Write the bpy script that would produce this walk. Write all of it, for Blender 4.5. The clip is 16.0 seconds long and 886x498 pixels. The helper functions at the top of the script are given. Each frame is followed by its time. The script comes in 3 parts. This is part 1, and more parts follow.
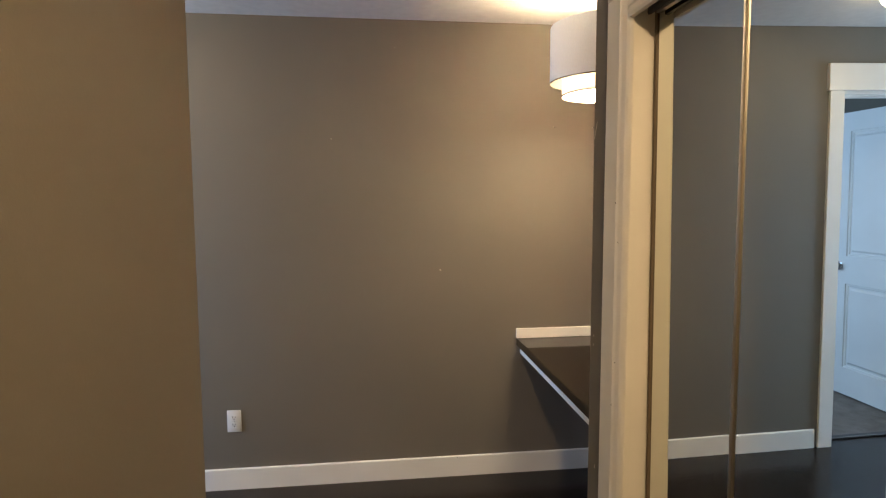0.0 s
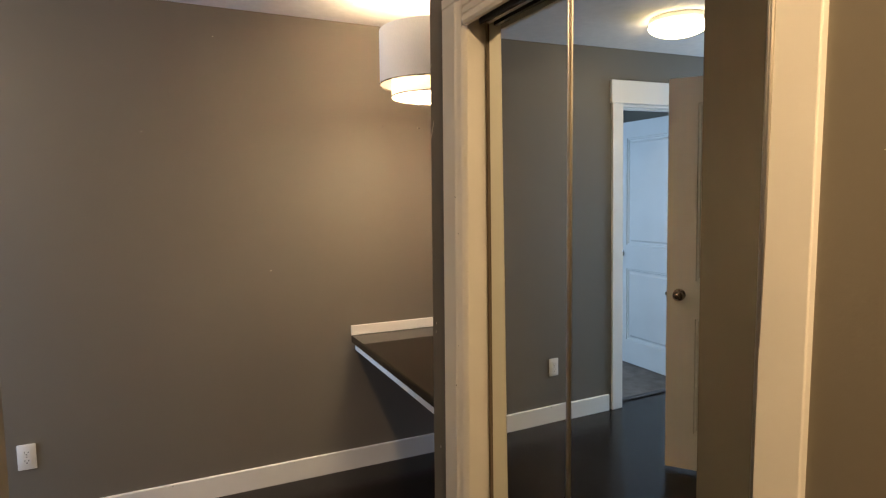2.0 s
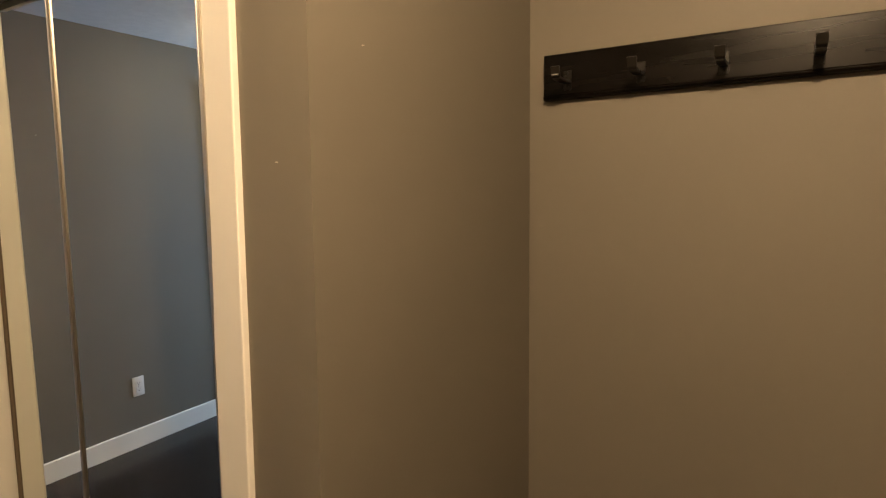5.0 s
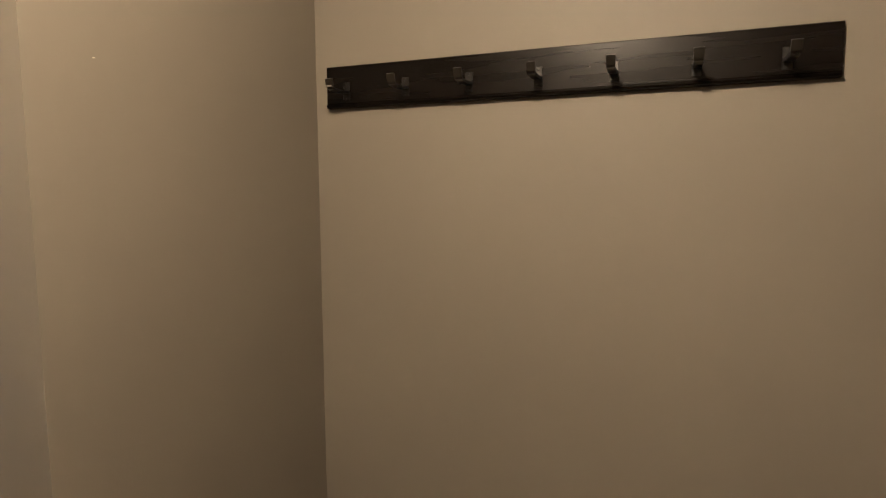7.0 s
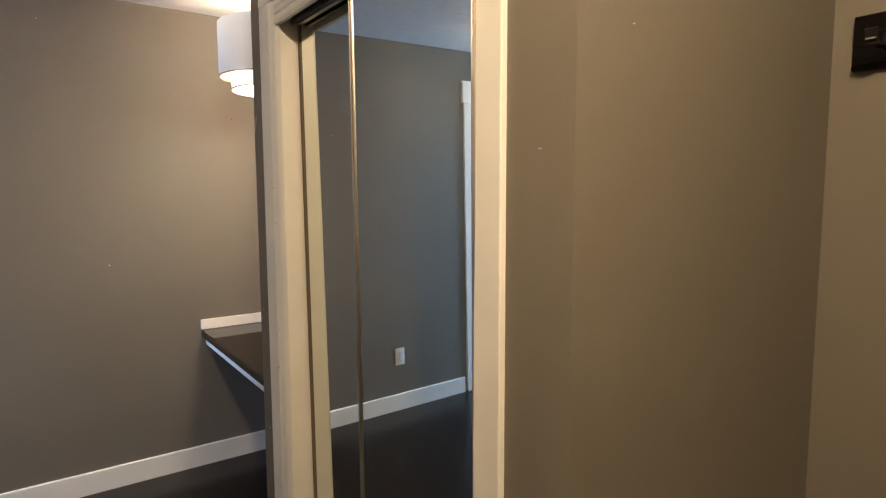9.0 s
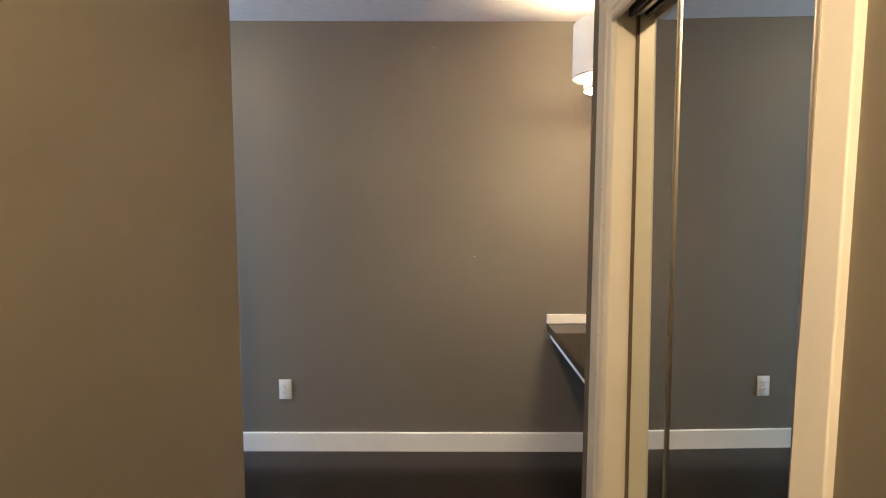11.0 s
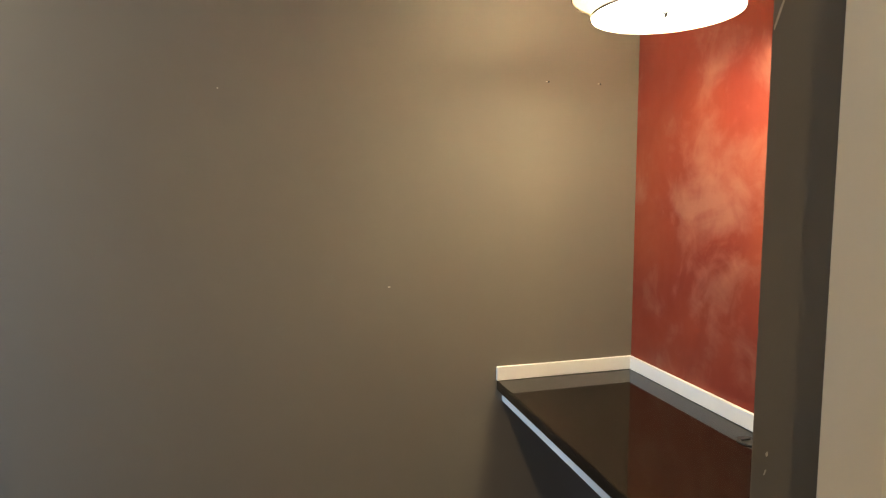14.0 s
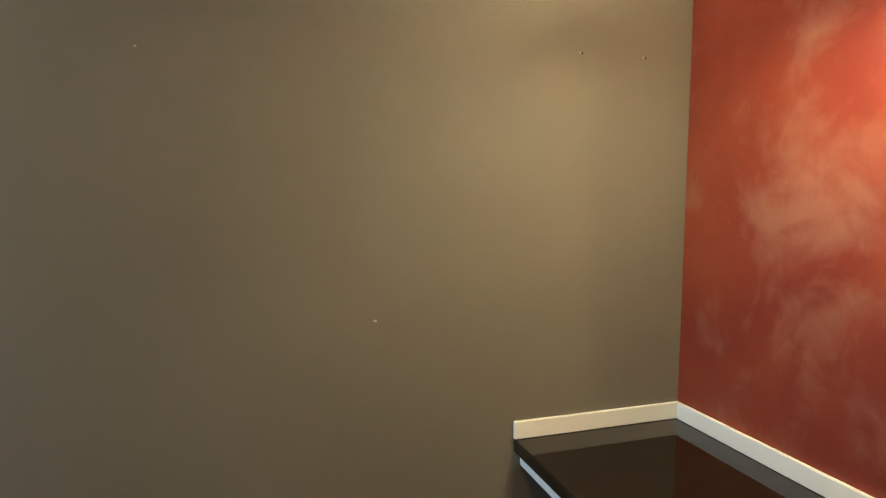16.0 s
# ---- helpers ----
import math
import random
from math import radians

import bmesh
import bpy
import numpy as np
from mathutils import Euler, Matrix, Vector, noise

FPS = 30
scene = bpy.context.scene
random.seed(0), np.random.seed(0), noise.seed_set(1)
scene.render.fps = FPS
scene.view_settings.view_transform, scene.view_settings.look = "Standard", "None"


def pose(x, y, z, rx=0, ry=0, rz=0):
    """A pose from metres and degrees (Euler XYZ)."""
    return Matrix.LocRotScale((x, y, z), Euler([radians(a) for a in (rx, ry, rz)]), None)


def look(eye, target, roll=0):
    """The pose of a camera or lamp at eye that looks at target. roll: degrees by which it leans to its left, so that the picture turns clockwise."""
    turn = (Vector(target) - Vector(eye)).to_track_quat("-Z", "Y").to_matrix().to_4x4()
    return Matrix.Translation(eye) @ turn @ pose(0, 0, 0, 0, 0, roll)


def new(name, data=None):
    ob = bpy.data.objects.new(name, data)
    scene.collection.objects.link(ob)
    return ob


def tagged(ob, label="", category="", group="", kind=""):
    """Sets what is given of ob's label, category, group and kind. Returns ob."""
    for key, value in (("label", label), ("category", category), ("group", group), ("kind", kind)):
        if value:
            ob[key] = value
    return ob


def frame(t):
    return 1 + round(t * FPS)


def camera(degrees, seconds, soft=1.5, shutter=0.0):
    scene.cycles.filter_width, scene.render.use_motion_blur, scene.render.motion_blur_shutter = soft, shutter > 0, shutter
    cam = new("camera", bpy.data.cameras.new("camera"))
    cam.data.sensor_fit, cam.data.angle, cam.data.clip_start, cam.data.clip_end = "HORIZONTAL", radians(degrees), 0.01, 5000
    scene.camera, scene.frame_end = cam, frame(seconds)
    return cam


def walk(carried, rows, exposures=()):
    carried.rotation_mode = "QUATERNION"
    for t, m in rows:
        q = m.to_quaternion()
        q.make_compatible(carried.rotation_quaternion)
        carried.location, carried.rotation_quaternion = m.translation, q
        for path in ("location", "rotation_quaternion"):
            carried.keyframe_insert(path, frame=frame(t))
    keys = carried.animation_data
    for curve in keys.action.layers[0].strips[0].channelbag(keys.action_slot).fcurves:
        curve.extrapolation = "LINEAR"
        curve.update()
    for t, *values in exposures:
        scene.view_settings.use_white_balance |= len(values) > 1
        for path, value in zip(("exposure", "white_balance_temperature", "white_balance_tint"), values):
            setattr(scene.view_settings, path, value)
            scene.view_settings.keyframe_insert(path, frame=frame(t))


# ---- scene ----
cam = camera(74.53, 16.0, soft=1.2)
PATH = [
    # seconds, x, y, z, yaw, pitch, roll
    (0.0, -0.028, -0.074, 1.539, -6.96, -5.16, 0.23),
    (0.5, -0.097, -0.056, 1.532, -13.88, -5.15, 0.46),
    (1.0, -0.113, -0.063, 1.522, -19.92, -5.27, 0.55),
    (1.5, -0.130, -0.075, 1.526, -23.09, -5.21, 0.46),
    (2.0, -0.116, -0.086, 1.523, -24.91, -5.19, 0.50),
    (2.5, -0.097, -0.089, 1.523, -26.24, -5.23, 0.47),
    (3.0, -0.087, -0.090, 1.521, -30.71, -5.25, 0.57),
    (3.5, -0.053, -0.096, 1.520, -37.38, -5.32, 0.57),
    (4.0, -0.010, -0.129, 1.517, -44.68, -5.34, 0.63),
    (4.5, 0.006, -0.206, 1.516, -51.87, -5.43, 0.57),
    (5.0, 0.013, -0.331, 1.521, -59.38, -5.25, 0.57),
    (5.2, 0.022, -0.401, 1.521, -62.24, -5.23, 0.66),
    (5.7, 0.030, -0.535, 1.525, -69.20, -5.35, 0.55),
    (6.25, 0.028, -0.622, 1.526, -73.40, -5.45, 0.45),
    (6.8, 0.020, -0.650, 1.527, -71.80, -5.55, 0.35),
    (7.3, 0.007, -0.646, 1.524, -63.80, -5.59, 0.30),
    (7.5, 0.005, -0.636, 1.521, -58.89, -5.56, 0.37),
    (8.0, -0.006, -0.576, 1.514, -46.73, -5.57, 0.21),
    (8.5, -0.021, -0.456, 1.503, -40.15, -5.57, 0.34),
    (9.0, 0.005, -0.308, 1.510, -35.66, -5.68, 0.19),
    (9.5, 0.014, -0.256, 1.508, -24.85, -5.79, -0.12),
    (10.0, 0.069, -0.278, 1.512, -13.76, -5.72, -0.17),
    (10.2, 0.101, -0.297, 1.513, -9.40, -5.66, -0.16),
    (10.7, 0.150, -0.300, 1.515, -1.90, -5.64, -0.10),
    (11.25, 0.150, -0.255, 1.509, 0.60, -5.60, -0.15),
    (11.8, 0.125, -0.130, 1.503, 1.00, -5.58, -0.18),
    (12.3, 0.097, 0.062, 1.495, 1.04, -5.50, -0.19),
    (12.5, 0.088, 0.155, 1.490, 1.19, -5.54, -0.26),
    (13.0, 0.061, 0.436, 1.492, 1.03, -5.61, -0.05),
    (13.5, 0.039, 0.676, 1.493, -3.87, -5.60, 0.06),
    (14.0, -0.011, 0.917, 1.489, -14.73, -5.53, 0.21),
    (14.5, -0.068, 1.105, 1.491, -25.88, -5.51, 0.22),
    (15.0, -0.070, 1.234, 1.484, -32.58, -5.43, 0.26),
    (15.5, -0.012, 1.367, 1.487, -29.21, -5.21, 0.05),
    (16.0, 0.038, 1.450, 1.487, -17.46, -5.19, -0.15),
]
walk(cam, [(t, pose(x, y, z, 90 + p, r, w)) for t, x, y, z, w, p, r in PATH],
     exposures=[(0.0, 0.42, 6550, 10), (1.5, 0.32, 6750, 12), (3.5, 0.22, 6450, 11), (4.5, 0.18, 6350, 11), (5.0, 0.52, 6200, 12), (6.2, 0.80, 5700, 12),
                (7.5, 1.00, 5100, 12), (8.2, 0.68, 5550, 10), (9.0, 0.52, 5650, 9), (10.0, 0.56, 6200, 10), (12.5, 0.76, 6300, 8), (13.5, 0.64, 6450, 7),
                (14.5, 0.42, 6550, 1), (15.0, 0.44, 6500, 0), (16.0, 0.20, 6700, -3)])

# ---------------------------------------------------------------- light
WARM = (1.0, 0.785, 0.51)
ENTRY = (1.0, 0.685, 0.37)
DAY = (0.50, 0.68, 1.0)
world = bpy.data.worlds.new("sky")
scene.world = world
world.use_nodes = True
sky = world.node_tree.nodes.new("ShaderNodeTexSky")
sky.sky_type, sky.sun_disc = "NISHITA", False
sky.sun_elevation, sky.sun_rotation = radians(35), radians(200)
world.node_tree.links.new(sky.outputs["Color"], world.node_tree.nodes["Background"].inputs["Color"])
world.node_tree.nodes["Background"].inputs["Strength"].default_value = 0.08


def lamp(name, kind, at, power, colour, radius=0.05, size=None, aim=None):
    data = bpy.data.lights.new(name, kind)
    data.energy, data.color = power, colour
    if kind == "AREA":
        data.shape, data.size, data.size_y = "RECTANGLE", size[0], size[1]
    else:
        data.shadow_soft_size = radius
    ob = new(name, data)
    ob.matrix_world = look(at, aim) if aim else Matrix.Translation(at)
    return ob


PENDANT = Vector((0.96, 2.30, 0))
lamp("pendant_bulb", "POINT", (0.96, 2.30, 2.10), 44, WARM, 0.09)
HALL_DOME = (-1.22, 2.335)
ENTRY_DOME = (0.07, -0.42)
lamp("hall_window_daylight", "AREA", (-4.42, 2.25, 1.30), 98, DAY, size=(1.2, 1.5), aim=(0, 2.25, 1.2))
lamp("bedroom_window_daylight", "AREA", (0.62, 4.9, 1.5), 62, (0.38, 0.61, 1.0), size=(1.6, 1.4), aim=(-4, 4.6, 1.2))


# ---------------------------------------------------------------- plan
H = 2.44
NORTH = 3.0       # long taupe wall
C = 0.619         # closet front
R = 1.339         # red wall
ALC = 1.580       # near side of the desk alcove
E = 0.239         # near end of the closet
RK = 1.410        # rack wall
OX, OY = -0.491, 1.522   # corner of the entry's side wall
T = 0.12


# ---------------------------------------------------------------- materials
def nodes_of(name):
    m = bpy.data.materials.new(name)
    m.use_nodes = True
    nt = m.node_tree
    return m, nt, nt.nodes["Principled BSDF"]


def noise_at(nt, scale, detail=4.0, rough=0.55, stretch=None, warp=0.0):
    co = nt.nodes.new("ShaderNodeTexCoord")
    tex = nt.nodes.new("ShaderNodeTexNoise")
    tex.inputs["Scale"].default_value = scale
    tex.inputs["Detail"].default_value = detail
    tex.inputs["Roughness"].default_value = rough
    tex.inputs["Distortion"].default_value = warp
    if stretch:
        mp = nt.nodes.new("ShaderNodeMapping")
        mp.inputs["Scale"].default_value = stretch
        nt.links.new(co.outputs["Object"], mp.inputs["Vector"])
        nt.links.new(mp.outputs["Vector"], tex.inputs["Vector"])
    else:
        nt.links.new(co.outputs["Object"], tex.inputs["Vector"])
    return tex.outputs["Fac"]


def ramp(nt, fac, stops):
    r = nt.nodes.new("ShaderNodeValToRGB")
    r.color_ramp.elements[0].position, r.color_ramp.elements[0].color = stops[0][0], (*stops[0][1], 1)
    r.color_ramp.elements[1].position, r.color_ramp.elements[1].color = stops[-1][0], (*stops[-1][1], 1)
    for p, c in stops[1:-1]:
        e = r.color_ramp.elements.new(p)
        e.color = (*c, 1)
    nt.links.new(fac, r.inputs["Fac"])
    return r.outputs["Color"]


def mix(nt, fac, a, b, mode="MIX"):
    n = nt.nodes.new("ShaderNodeMix")
    n.data_type, n.blend_type = "RGBA", mode
    if isinstance(fac, float):
        n.inputs[0].default_value = fac
    else:
        nt.links.new(fac, n.inputs[0])
    for k, v in ((6, a), (7, b)):
        if isinstance(v, tuple):
            n.inputs[k].default_value = (*v, 1)
        else:
            nt.links.new(v, n.inputs[k])
    return n.outputs[2]


def bump(nt, shader, fac, strength, distance=0.002):
    b = nt.nodes.new("ShaderNodeBump")
    b.inputs["Strength"].default_value, b.inputs["Distance"].default_value = strength, distance
    nt.links.new(fac, b.inputs["Height"])
    nt.links.new(b.outputs["Normal"], shader.inputs["Normal"])
    return b


def rough_from(nt, shader, fac, low, high):
    mr = nt.nodes.new("ShaderNodeMapRange")
    mr.inputs["To Min"].default_value, mr.inputs["To Max"].default_value = low, high
    mr.inputs["From Min"].default_value, mr.inputs["From Max"].default_value = 0.3, 0.7
    nt.links.new(fac, mr.inputs["Value"])
    nt.links.new(mr.outputs["Result"], shader.inputs["Roughness"])


def surface(name, light, dark, rough=(0.4, 0.5), scale=3.0, fine=180.0, relief=0.1, metal=0.0, stretch=None, depth=0.0015, shine=0.5):
    """A plain surface with broad and fine variation of colour, gloss and relief."""
    m, nt, sh = nodes_of(name)
    broad = noise_at(nt, scale, 3.0, 0.5, stretch)
    small = noise_at(nt, fine, 3.0, 0.6, stretch)
    col = ramp(nt, broad, [(0.3, dark), (0.7, light)])
    col = mix(nt, 0.12, col, ramp(nt, small, [(0.3, dark), (0.7, light)]))
    nt.links.new(col, sh.inputs["Base Color"])
    rough_from(nt, sh, broad, *rough)
    sh.inputs["Metallic"].default_value = metal
    sh.inputs["Specular IOR Level"].default_value = shine
    if relief:
        bump(nt, sh, small, relief, depth)
    return m


PAINT = surface("taupe_wall_paint", (0.184, 0.164, 0.131), (0.169, 0.151, 0.120), (0.56, 0.67), 1.3, 130, 0.20, depth=0.0013)
WHITE = surface("white_trim_paint", (0.89, 0.87, 0.81), (0.84, 0.82, 0.76), (0.30, 0.42), 4, 120, 0.05)
DOORWHITE = surface("white_door_paint", (0.79, 0.78, 0.75), (0.74, 0.73, 0.70), (0.35, 0.45), 4, 140, 0.05)
CEIL = surface("textured_white_ceiling", (0.80, 0.78, 0.74), (0.72, 0.70, 0.66), (0.8, 0.9), 20, 75, 0.5, depth=0.005)
CARPET = surface("grey_brown_carpet", (0.30, 0.26, 0.23), (0.17, 0.145, 0.125), (0.9, 1.0), 9, 260, 1.0, depth=0.006)
ALU = surface("brushed_champagne_aluminium", (0.60, 0.57, 0.52), (0.50, 0.47, 0.43), (0.28, 0.38), 3, 90, 0.03, metal=1.0, stretch=(8, 8, 0.3))
DARKALU = surface("dark_track_metal", (0.10, 0.095, 0.09), (0.06, 0.057, 0.055), (0.35, 0.5), 5, 90, 0.05, metal=0.7)
# champagne stile again, with the shade of the jamb groove put into its colour
GROOVESTILE = surface("groove_shaded_stile", (0.17, 0.130, 0.090), (0.13, 0.100, 0.070), (0.45, 0.55), 3, 90, 0.02, metal=0.0, stretch=(8, 8, 0.3), shine=0.3)
NICKEL = surface("antique_nickel", (0.34, 0.30, 0.26), (0.24, 0.21, 0.18), (0.22, 0.32), 30, 200, 0.02, metal=1.0)
CHROME = surface("satin_chrome", (0.72, 0.72, 0.72), (0.62, 0.62, 0.62), (0.15, 0.22), 30, 200, 0.02, metal=1.0)
PLASTIC = surface("white_plastic", (0.82, 0.81, 0.78), (0.78, 0.77, 0.74), (0.28, 0.34), 20, 200, 0.0)
SLOT = surface("dark_slot", (0.03, 0.03, 0.03), (0.02, 0.02, 0.02), (0.5, 0.6), 20, 200, 0.0)
CHIP = surface("bare_plaster_chip", (0.62, 0.57, 0.48), (0.48, 0.44, 0.37), (0.8, 0.9), 200, 900, 0.3)
DESKWOOD = surface("espresso_lacquer", (0.016, 0.011, 0.008), (0.010, 0.007, 0.005), (0.05, 0.08), 6, 120, 0.0, stretch=(6, 1, 6), shine=0.33)
RACKWOOD = surface("dark_stained_rack_wood", (0.0040, 0.0026, 0.0016), (0.0018, 0.0012, 0.0008), (0.24, 0.30), 6, 70, 0.02, stretch=(3, 0.4, 7), depth=0.0005, shine=0.16)
TABMETAL = surface("dark_satin_hook_tip", (0.030, 0.026, 0.021), (0.018, 0.016, 0.013), (0.25, 0.35), 20, 200, 0.02, metal=0.5)
BLACKMETAL = surface("black_hook_metal", (0.008, 0.007, 0.006), (0.005, 0.0045, 0.004), (0.25, 0.38), 20, 200, 0.02, metal=0.2)


def floor_material():
    """Near-black laminate boards with faint long grain and hairline joints."""
    m, nt, sh = nodes_of("espresso_laminate_floor")
    co = nt.nodes.new("ShaderNodeTexCoord")
    mp = nt.nodes.new("ShaderNodeMapping")
    mp.inputs["Rotation"].default_value = (0, 0, radians(90))
    nt.links.new(co.outputs["Object"], mp.inputs["Vector"])
    br = nt.nodes.new("ShaderNodeTexBrick")
    br.inputs["Color1"].default_value = (0.011, 0.008, 0.006, 1)
    br.inputs["Color2"].default_value = (0.017, 0.012, 0.009, 1)
    br.inputs["Mortar"].default_value = (0.008, 0.006, 0.005, 1)
    br.inputs["Scale"].default_value = 1.0
    br.inputs["Mortar Size"].default_value = 0.0012
    br.inputs["Brick Width"].default_value, br.inputs["Row Height"].default_value = 1.2, 0.125
    nt.links.new(mp.outputs["Vector"], br.inputs["Vector"])
    grain = noise_at(nt, 4.0, 6.0, 0.6, (30, 1.2, 4))
    col = mix(nt, 0.25, br.outputs["Color"], ramp(nt, grain, [(0.3, (0.010, 0.007, 0.005)), (0.75, (0.024, 0.017, 0.012))]))
    nt.links.new(col, sh.inputs["Base Color"])
    rough_from(nt, sh, grain, 0.22, 0.27)
    sh.inputs["Specular IOR Level"].default_value = 0.35
    bump(nt, sh, grain, 0.015, 0.0008)
    return m


FLOOR = floor_material()


def plaster_material():
    """Burnished red plaster: pale trowelled patches and wisps, made paler in two ovals for the lamplight, waxed sheen.
    """
    m, nt, sh = nodes_of("burnished_red_plaster")
    co = nt.nodes.new("ShaderNodeTexCoord")

    def maths(op, a, b, clamp=False):
        n = nt.nodes.new("ShaderNodeMath")
        n.operation, n.use_clamp = op, clamp
        for k, v in enumerate((a, b)):
            if isinstance(v, float):
                n.inputs[k].default_value = v
            else:
                nt.links.new(v, n.inputs[k])
        return n.outputs[0]

    def lamplit_oval(y, z, wide, tall, lean):
        """1 in the middle of a leaning oval, 0 at its rim."""
        mp = nt.nodes.new("ShaderNodeMapping")
        mp.vector_type = "TEXTURE"
        mp.inputs["Location"].default_value = (R, y, z)
        mp.inputs["Rotation"].default_value = (radians(lean), 0, 0)
        mp.inputs["Scale"].default_value = (5.0, wide, tall)
        nt.links.new(co.outputs["Object"], mp.inputs["Vector"])
        g = nt.nodes.new("ShaderNodeTexGradient")
        g.gradient_type = "SPHERICAL"
        nt.links.new(mp.outputs["Vector"], g.inputs["Vector"])
        return g.outputs["Fac"]

    cloud = noise_at(nt, 2.2, 4.0, 0.5, (1, 1.0, 0.85), 0.4)
    patch = noise_at(nt, 3.6, 6.0, 0.52, (1, 1.0, 1.0), 0.7)
    wisp = noise_at(nt, 9.0, 7.0, 0.60, (1, 1.1, 0.9), 1.1)
    swell = noise_at(nt, 3.2, 3.0, 0.45, (1, 1.1, 0.8), 0.6)
    base = ramp(nt, cloud, [(0.34, (0.180, 0.019, 0.009)), (0.50, (0.225, 0.031, 0.012)), (0.66, (0.270, 0.047, 0.017))])
    # ovals that paint the pendant's brightening into the pale trowel patches
    body = maths("MAXIMUM", lamplit_oval(2.40, 1.52, 0.38, 0.50, 14), lamplit_oval(2.00, 1.40, 0.26, 0.36, -30))
    grain = maths("ADD", maths("MULTIPLY", patch, 0.72), maths("MULTIPLY", wisp, 0.28))
    raised = maths("ADD", grain, maths("MULTIPLY", body, 0.17))
    pale = ramp(nt, raised, [(0.52, (0.0, 0.0, 0.0)), (0.60, (0.28, 0.28, 0.28)), (0.70, (0.58, 0.58, 0.58))])
    col = mix(nt, pale, base, (0.36, 0.158, 0.102))
    nt.links.new(col, sh.inputs["Base Color"])
    rough_from(nt, sh, patch, 0.55, 0.40)
    gloss = nt.nodes.new("ShaderNodeMapRange")
    gloss.inputs["From Min"].default_value, gloss.inputs["From Max"].default_value = 0.42, 0.70
    gloss.inputs["To Min"].default_value, gloss.inputs["To Max"].default_value = 0.08, 0.42
    nt.links.new(raised, gloss.inputs["Value"])
    nt.links.new(gloss.outputs["Result"], sh.inputs["Coat Weight"])
    sh.inputs["Coat Roughness"].default_value = 0.38
    uneven = bump(nt, sh, swell, 0.35, 0.02)
    nt.links.new(uneven.outputs["Normal"], sh.inputs["Coat Normal"])
    return m


PLASTER = plaster_material()


def mirror_material():
    m, nt, sh = nodes_of("silvered_mirror_glass")
    smear = noise_at(nt, 3.0, 4.0, 0.6, (1, 1, 0.4))
    nt.links.new(ramp(nt, smear, [(0.3, (0.73, 0.75, 0.70)), (0.7, (0.77, 0.79, 0.74))]), sh.inputs["Base Color"])
    sh.inputs["Metallic"].default_value = 1.0
    sh.inputs["Roughness"].default_value = 0.0
    return m


MIRROR = mirror_material()


def fabric_material(name, colour, through_it):
    """Lampshade cloth that lets part of the light through."""
    m, nt, sh = nodes_of(name)
    weave = noise_at(nt, 400.0, 2.0, 0.5, (1, 1, 0.25))
    nt.links.new(ramp(nt, weave, [(0.3, tuple(c * 0.94 for c in colour)), (0.7, colour)]), sh.inputs["Base Color"])
    sh.inputs["Roughness"].default_value = 0.9
    tr = nt.nodes.new("ShaderNodeBsdfTranslucent")
    tr.inputs["Color"].default_value = (*colour, 1)
    mx = nt.nodes.new("ShaderNodeMixShader")
    mx.inputs[0].default_value = through_it
    nt.links.new(sh.outputs["BSDF"], mx.inputs[1])
    nt.links.new(tr.outputs["BSDF"], mx.inputs[2])
    nt.links.new(mx.outputs[0], nt.nodes["Material Output"].inputs["Surface"])
    return m


SHADE = fabric_material("white_shade_cloth", (0.84, 0.82, 0.80), 0.05)
INNER = fabric_material("cream_inner_cloth", (0.87, 0.84, 0.77), 0.20)


def glow_material(name, colour, strength):
    m, nt, sh = nodes_of(name)
    soft = noise_at(nt, 6.0, 2.0, 0.5)
    nt.links.new(ramp(nt, soft, [(0.2, tuple(c * 0.95 for c in colour)), (0.8, colour)]), sh.inputs["Emission Color"])
    sh.inputs["Base Color"].default_value = (0.85, 0.83, 0.78, 1)
    sh.inputs["Emission Strength"].default_value = strength
    return m


DIFFUSER = glow_material("lit_opal_diffuser", WARM, 34.0)
HALLGLASS = glow_material("lit_opal_dome_glass", WARM, 16.0)
ENTRYGLASS = glow_material("lit_warm_dome_glass", ENTRY, 620.0)


def glass_material():
    m, nt, sh = nodes_of("window_glass")
    sh.inputs["Transmission Weight"].default_value = 1.0
    sh.inputs["Roughness"].default_value = 0.0
    sh.inputs["IOR"].default_value = 1.45
    return m


GLASS = glass_material()


# ---------------------------------------------------------------- mesh helpers
def add_box(bm, a, b, bevel=0.0, segments=1):
    lo = [min(p, q) for p, q in zip(a, b)]
    hi = [max(p, q) for p, q in zip(a, b)]
    r = bmesh.ops.create_cube(bm, size=1.0)
    for v in r["verts"]:
        v.co = Vector([(lo[i] + hi[i]) / 2 + v.co[i] * (hi[i] - lo[i]) for i in range(3)])
    if bevel:
        edges = list({e for v in r["verts"] for e in v.link_edges})
        bmesh.ops.bevel(bm, geom=edges, offset=bevel, segments=segments, affect="EDGES", profile=0.5)


def boxes(*items, bevel=0.0, segments=1):
    bm = bmesh.new()
    for a, b in items:
        add_box(bm, a, b, bevel, segments)
    return bm


